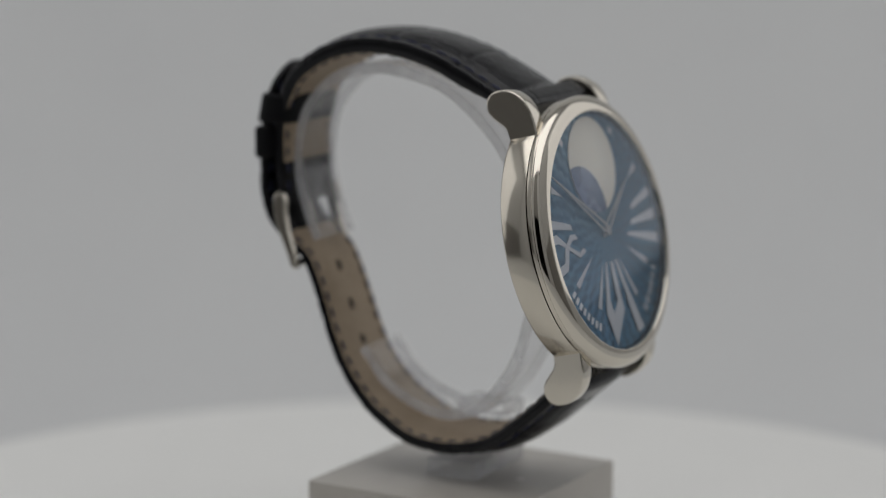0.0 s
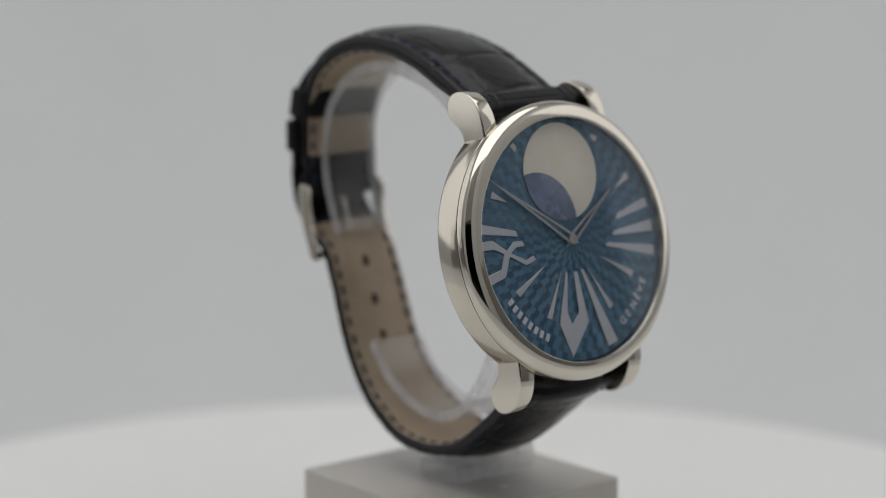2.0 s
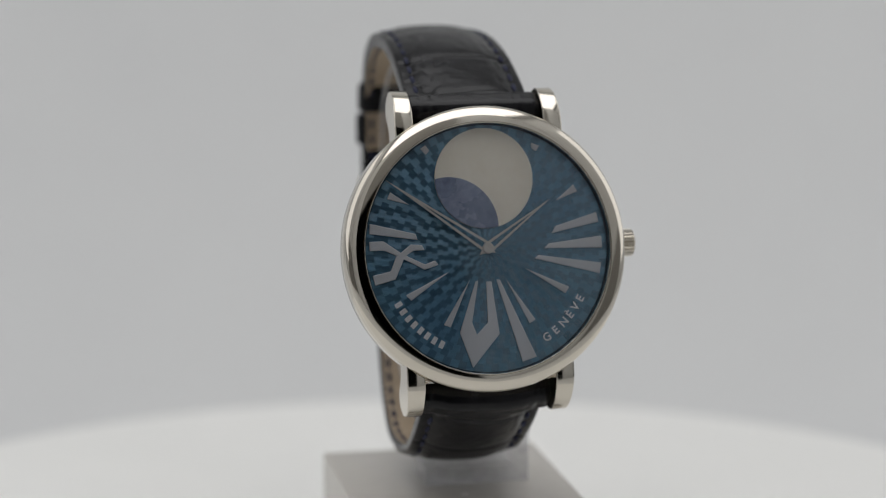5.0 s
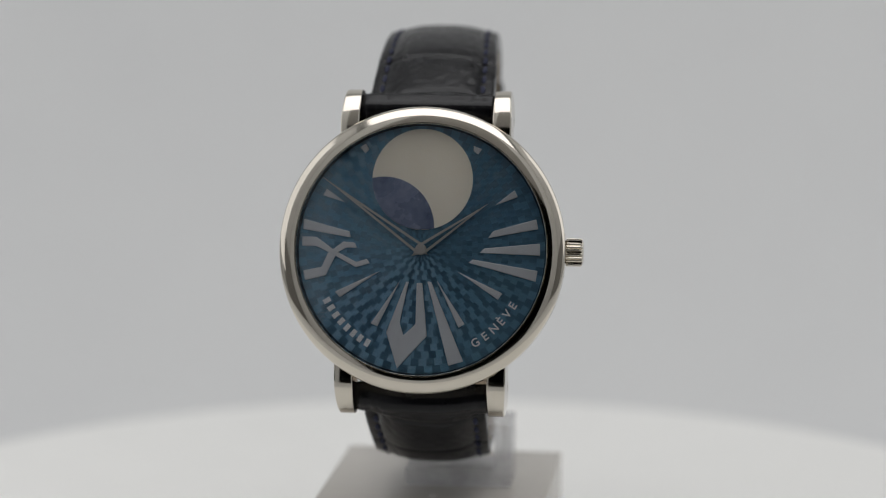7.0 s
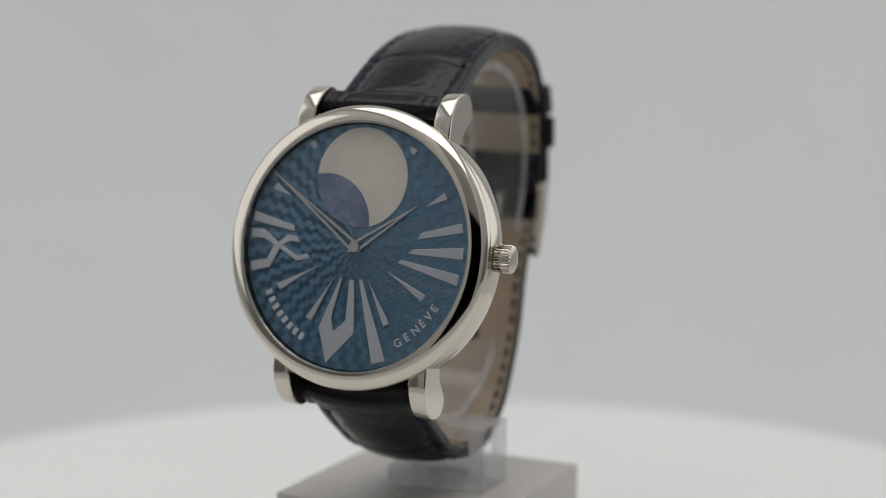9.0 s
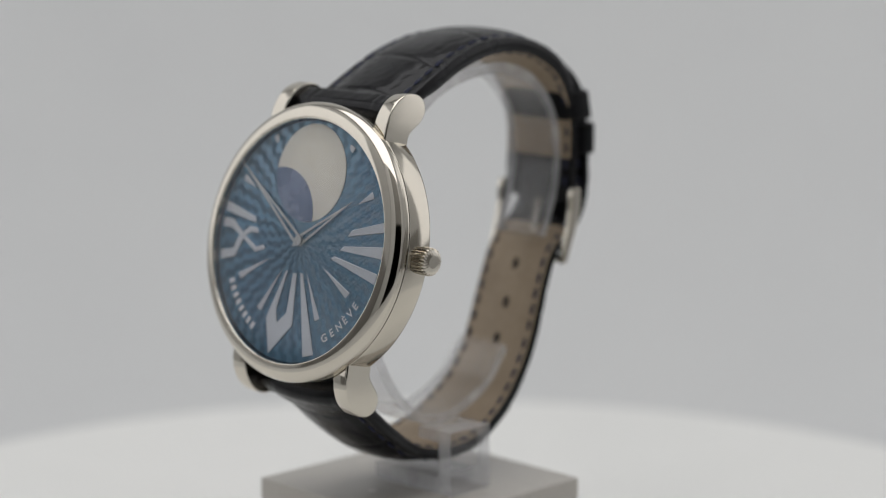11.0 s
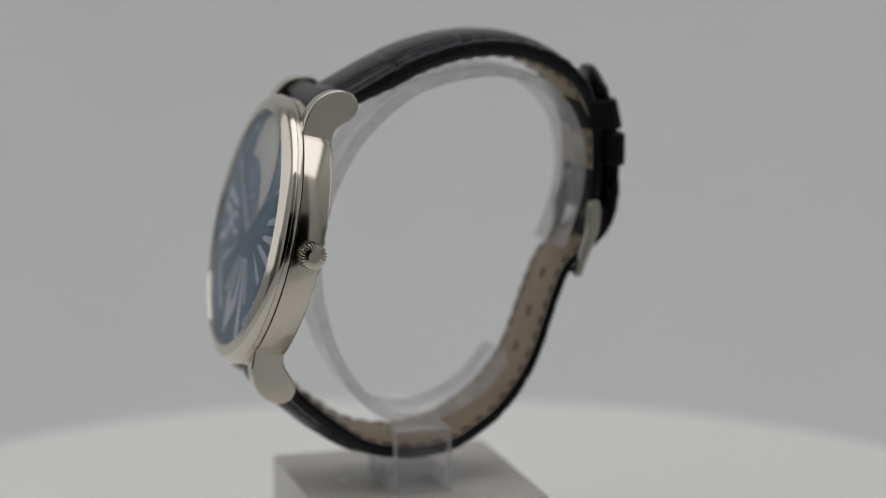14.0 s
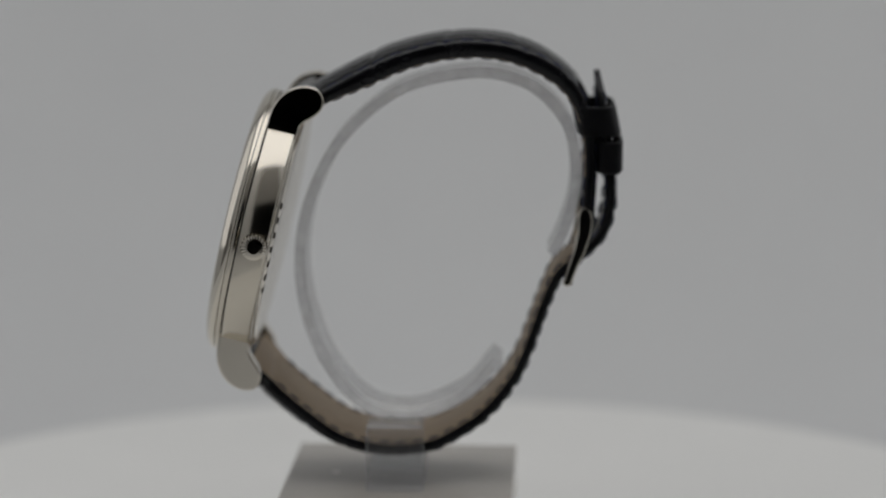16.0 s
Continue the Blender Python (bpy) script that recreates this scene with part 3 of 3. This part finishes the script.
    s = 7.6
    while s < length - (4.0 if tip else 2.0):
        k = min(range(len(path)), key=lambda i: abs(path[i][0] - s))
        _, q, t = path[k]
        nrm = Vector((t.y, -t.x)) * side
        for e in (-1, 1):
            for h in (outer(s, 0.82) + 0.07, -0.06 - sole(s)):
                x = mid(s) + e * (half(s) * 0.82 if h > 0 else half(s) - 1.25)
                c = Vector((x, q.x + nrm.x * h, q.y + nrm.y * h)) * MM
                m = Matrix(((1, 0, 0, c.x), (0, t.x, nrm.x, c.y), (0, t.y, nrm.y, c.z), (0, 0, 0, 1)))
                shared("stitch", me, ob, m)
        s += 2.75
    return ob, path, length


strap("upper_strap", UPPER, -1, [(0, 10.2), (4.6, 10.2), (6.4, 9.6), (35, 8.7), (60, 7.5), (80, 7.3)], [(0, 1.9), (6, 1.8), (35, 1.2), (55, 0.35), (80, 0.2)],
      [5.2, 14.5, 27.0, 37.0, 46.0, 53.0], [(0, 2.05), (8, 2.05), (40, 1.3), (90, 1.2)], "black padded alligator strap with navy stitching")
LOWER_STRAP, LOWER_PATH, LOWER_LENGTH = strap("lower_strap", LOWER, 1, [(0, 10.2), (4.2, 10.2), (6.0, 9.5), (30, 8.9), (55, 7.6), (70, 7.3), (120, 7.2)], [(0, 2.6), (10, 2.3), (32, 0.9), (50, 0.2), (120, 0.1)],
      [5.4, 14.5, 22.0, 29.5, 37.0, 44.0, 51.0, 58.0, 64.0, 70.0, 76.0, 82.0, 88.0], [(0, 2.05), (10, 2.05), (50, 1.5), (90, 1.2), (130, 1.2)], "black alligator strap with adjustment holes", tip=True)


def strap_holes():
    for y, z in ((13.4, 21.0), (16.0, 26.7), (18.6, 32.6)):
        s, q, t = min(LOWER_PATH, key=lambda e: (e[1].x - y) ** 2 + (e[1].y - z) ** 2)
        nrm = Vector((t.y, -t.x))
        c = Vector((1.5, q.x - nrm.x * 0.06, q.y - nrm.y * 0.06))
        m = Matrix(((1, 0, 0, c.x), (0, t.x, nrm.x, c.y), (0, t.y, nrm.y, c.z), (0, 0, 0, 1)))
        # no opening is cut: a dark disc paints the shade inside each punched hole
        part("hole_disc", lathe([(0, 0.0), (0.75, 0.0), (0.85, 0.05), (0.85, 0.3), (0, 0.3)], 20), HOLE_SHADE, LOWER_STRAP, place=m @ Matrix.Diagonal((0.85, 1.25, 1, 1)))


strap_holes()


def keeper(y0, y1, z0, z1, lean):
    """A leather loop round both straps."""
    bm = bmesh.new()
    n, w, ym, h = 40, 8.2, (y0 + y1) / 2, (y1 - y0) / 2

    def loop(inset, z, dy):
        ring = []
        for i in range(n):
            a = 2 * math.pi * i / n
            c, d = math.cos(a), math.sin(a)
            x = (w - inset) * math.copysign(abs(c) ** 0.45, c)
            y = (h - inset) * math.copysign(abs(d) ** 0.55, d)
            ring.append(bm.verts.new((1.25 + x, ym + y + dy, z)))
        return ring

    rings = [loop(0.25, z0, 0), loop(0, z0 + 0.3, 0), loop(0, z1 - 0.3, lean), loop(0.25, z1, lean), loop(0.7, z1, lean), loop(0.7, z0, 0)]
    for a, b in zip(rings, rings[1:] + rings[:1]):
        for i in range(n):
            j = (i + 1) % n
            bm.faces.new((a[i], a[j], b[j], b[i]))
    part("strap_keeper", bm, LEATHER_EDGE, WRISTWATCH, "black leather strap keeper")


keeper(26.6, 31.0, 51.2, 56.4, 0.0)
keeper(23.6, 30.7, 57.2, 62.0, -0.9)


def tube(points, r, n=12):
    """A round bar along points."""
    bm = bmesh.new()
    p = [Vector(q) for q in points]
    rings = []
    for i, q in enumerate(p):
        t = (p[min(i + 1, len(p) - 1)] - p[max(i - 1, 0)]).normalized()
        ax = t.cross(Vector((0.31, 0.2, 0.93))).normalized()
        bx = t.cross(ax)
        rings.append([bm.verts.new(q + (ax * math.cos(2 * math.pi * k / n) + bx * math.sin(2 * math.pi * k / n)) * r) for k in range(n)])
    for a, b in zip(rings, rings[1:]):
        for i in range(n):
            j = (i + 1) % n
            bm.faces.new((a[i], a[j], b[j], b[i]))
    bm.faces.new(rings[0])
    bm.faces.new(rings[-1][::-1])
    return bm


def buckle():
    side = [(24.2, 45.6), (25.0, 46.0), (25.9, 45.4), (26.2, 43.8), (25.9, 41.5), (24.9, 38.5), (23.6, 35.6), (22.9, 33.6), (22.4, 33.1), (21.6, 33.2), (21.5, 33.9), (22.3, 36.4), (23.3, 39.4), (23.8, 42.0), (23.8, 44.6)]
    frame_part = None
    for sx in (-1, 1):
        bm = prism([(y, z) for y, z in side], 7.5, 8.6, 0.25, 2)
        m = Matrix(((0, 0, sx, 1.2), (1, 0, 0, 0), (0, 1, 0, 0), (0, 0, 0, 1)))
        ob = part("buckle_arm", bm, STEEL, WRISTWATCH, "", m)
        frame_part = frame_part or ob
    part("buckle_bar", tube([(-7.1, 22.4, 33.9), (9.5, 22.4, 33.9)], 0.72), STEEL, WRISTWATCH)
    part("buckle_pin", tube([(-7.1, 25.75, 44.6), (9.5, 25.75, 44.6)], 0.4), STEEL_SOFT, WRISTWATCH)
    part("buckle_prong", tube([(1.4, 25.7, 44.5), (1.4, 24.7, 42.0), (1.4, 23.8, 38.5), (1.4, 22.9, 34.6)], 0.55), STEEL, WRISTWATCH)


buckle()


# ---- what turns: the platter and all that stands on it ----
def motions():
    for thing in (TURNTABLE, DISPLAY_BLOCK, STAND, WRISTWATCH):
        rows = []
        for t in range(0, 17):
            u = t - 6.3
            rows.append((float(t), pose(0, 0, BLOCK_TOP, 0, 0, -9.474 * u - 0.0027 * u * u)))
        walk(thing, rows)


motions()
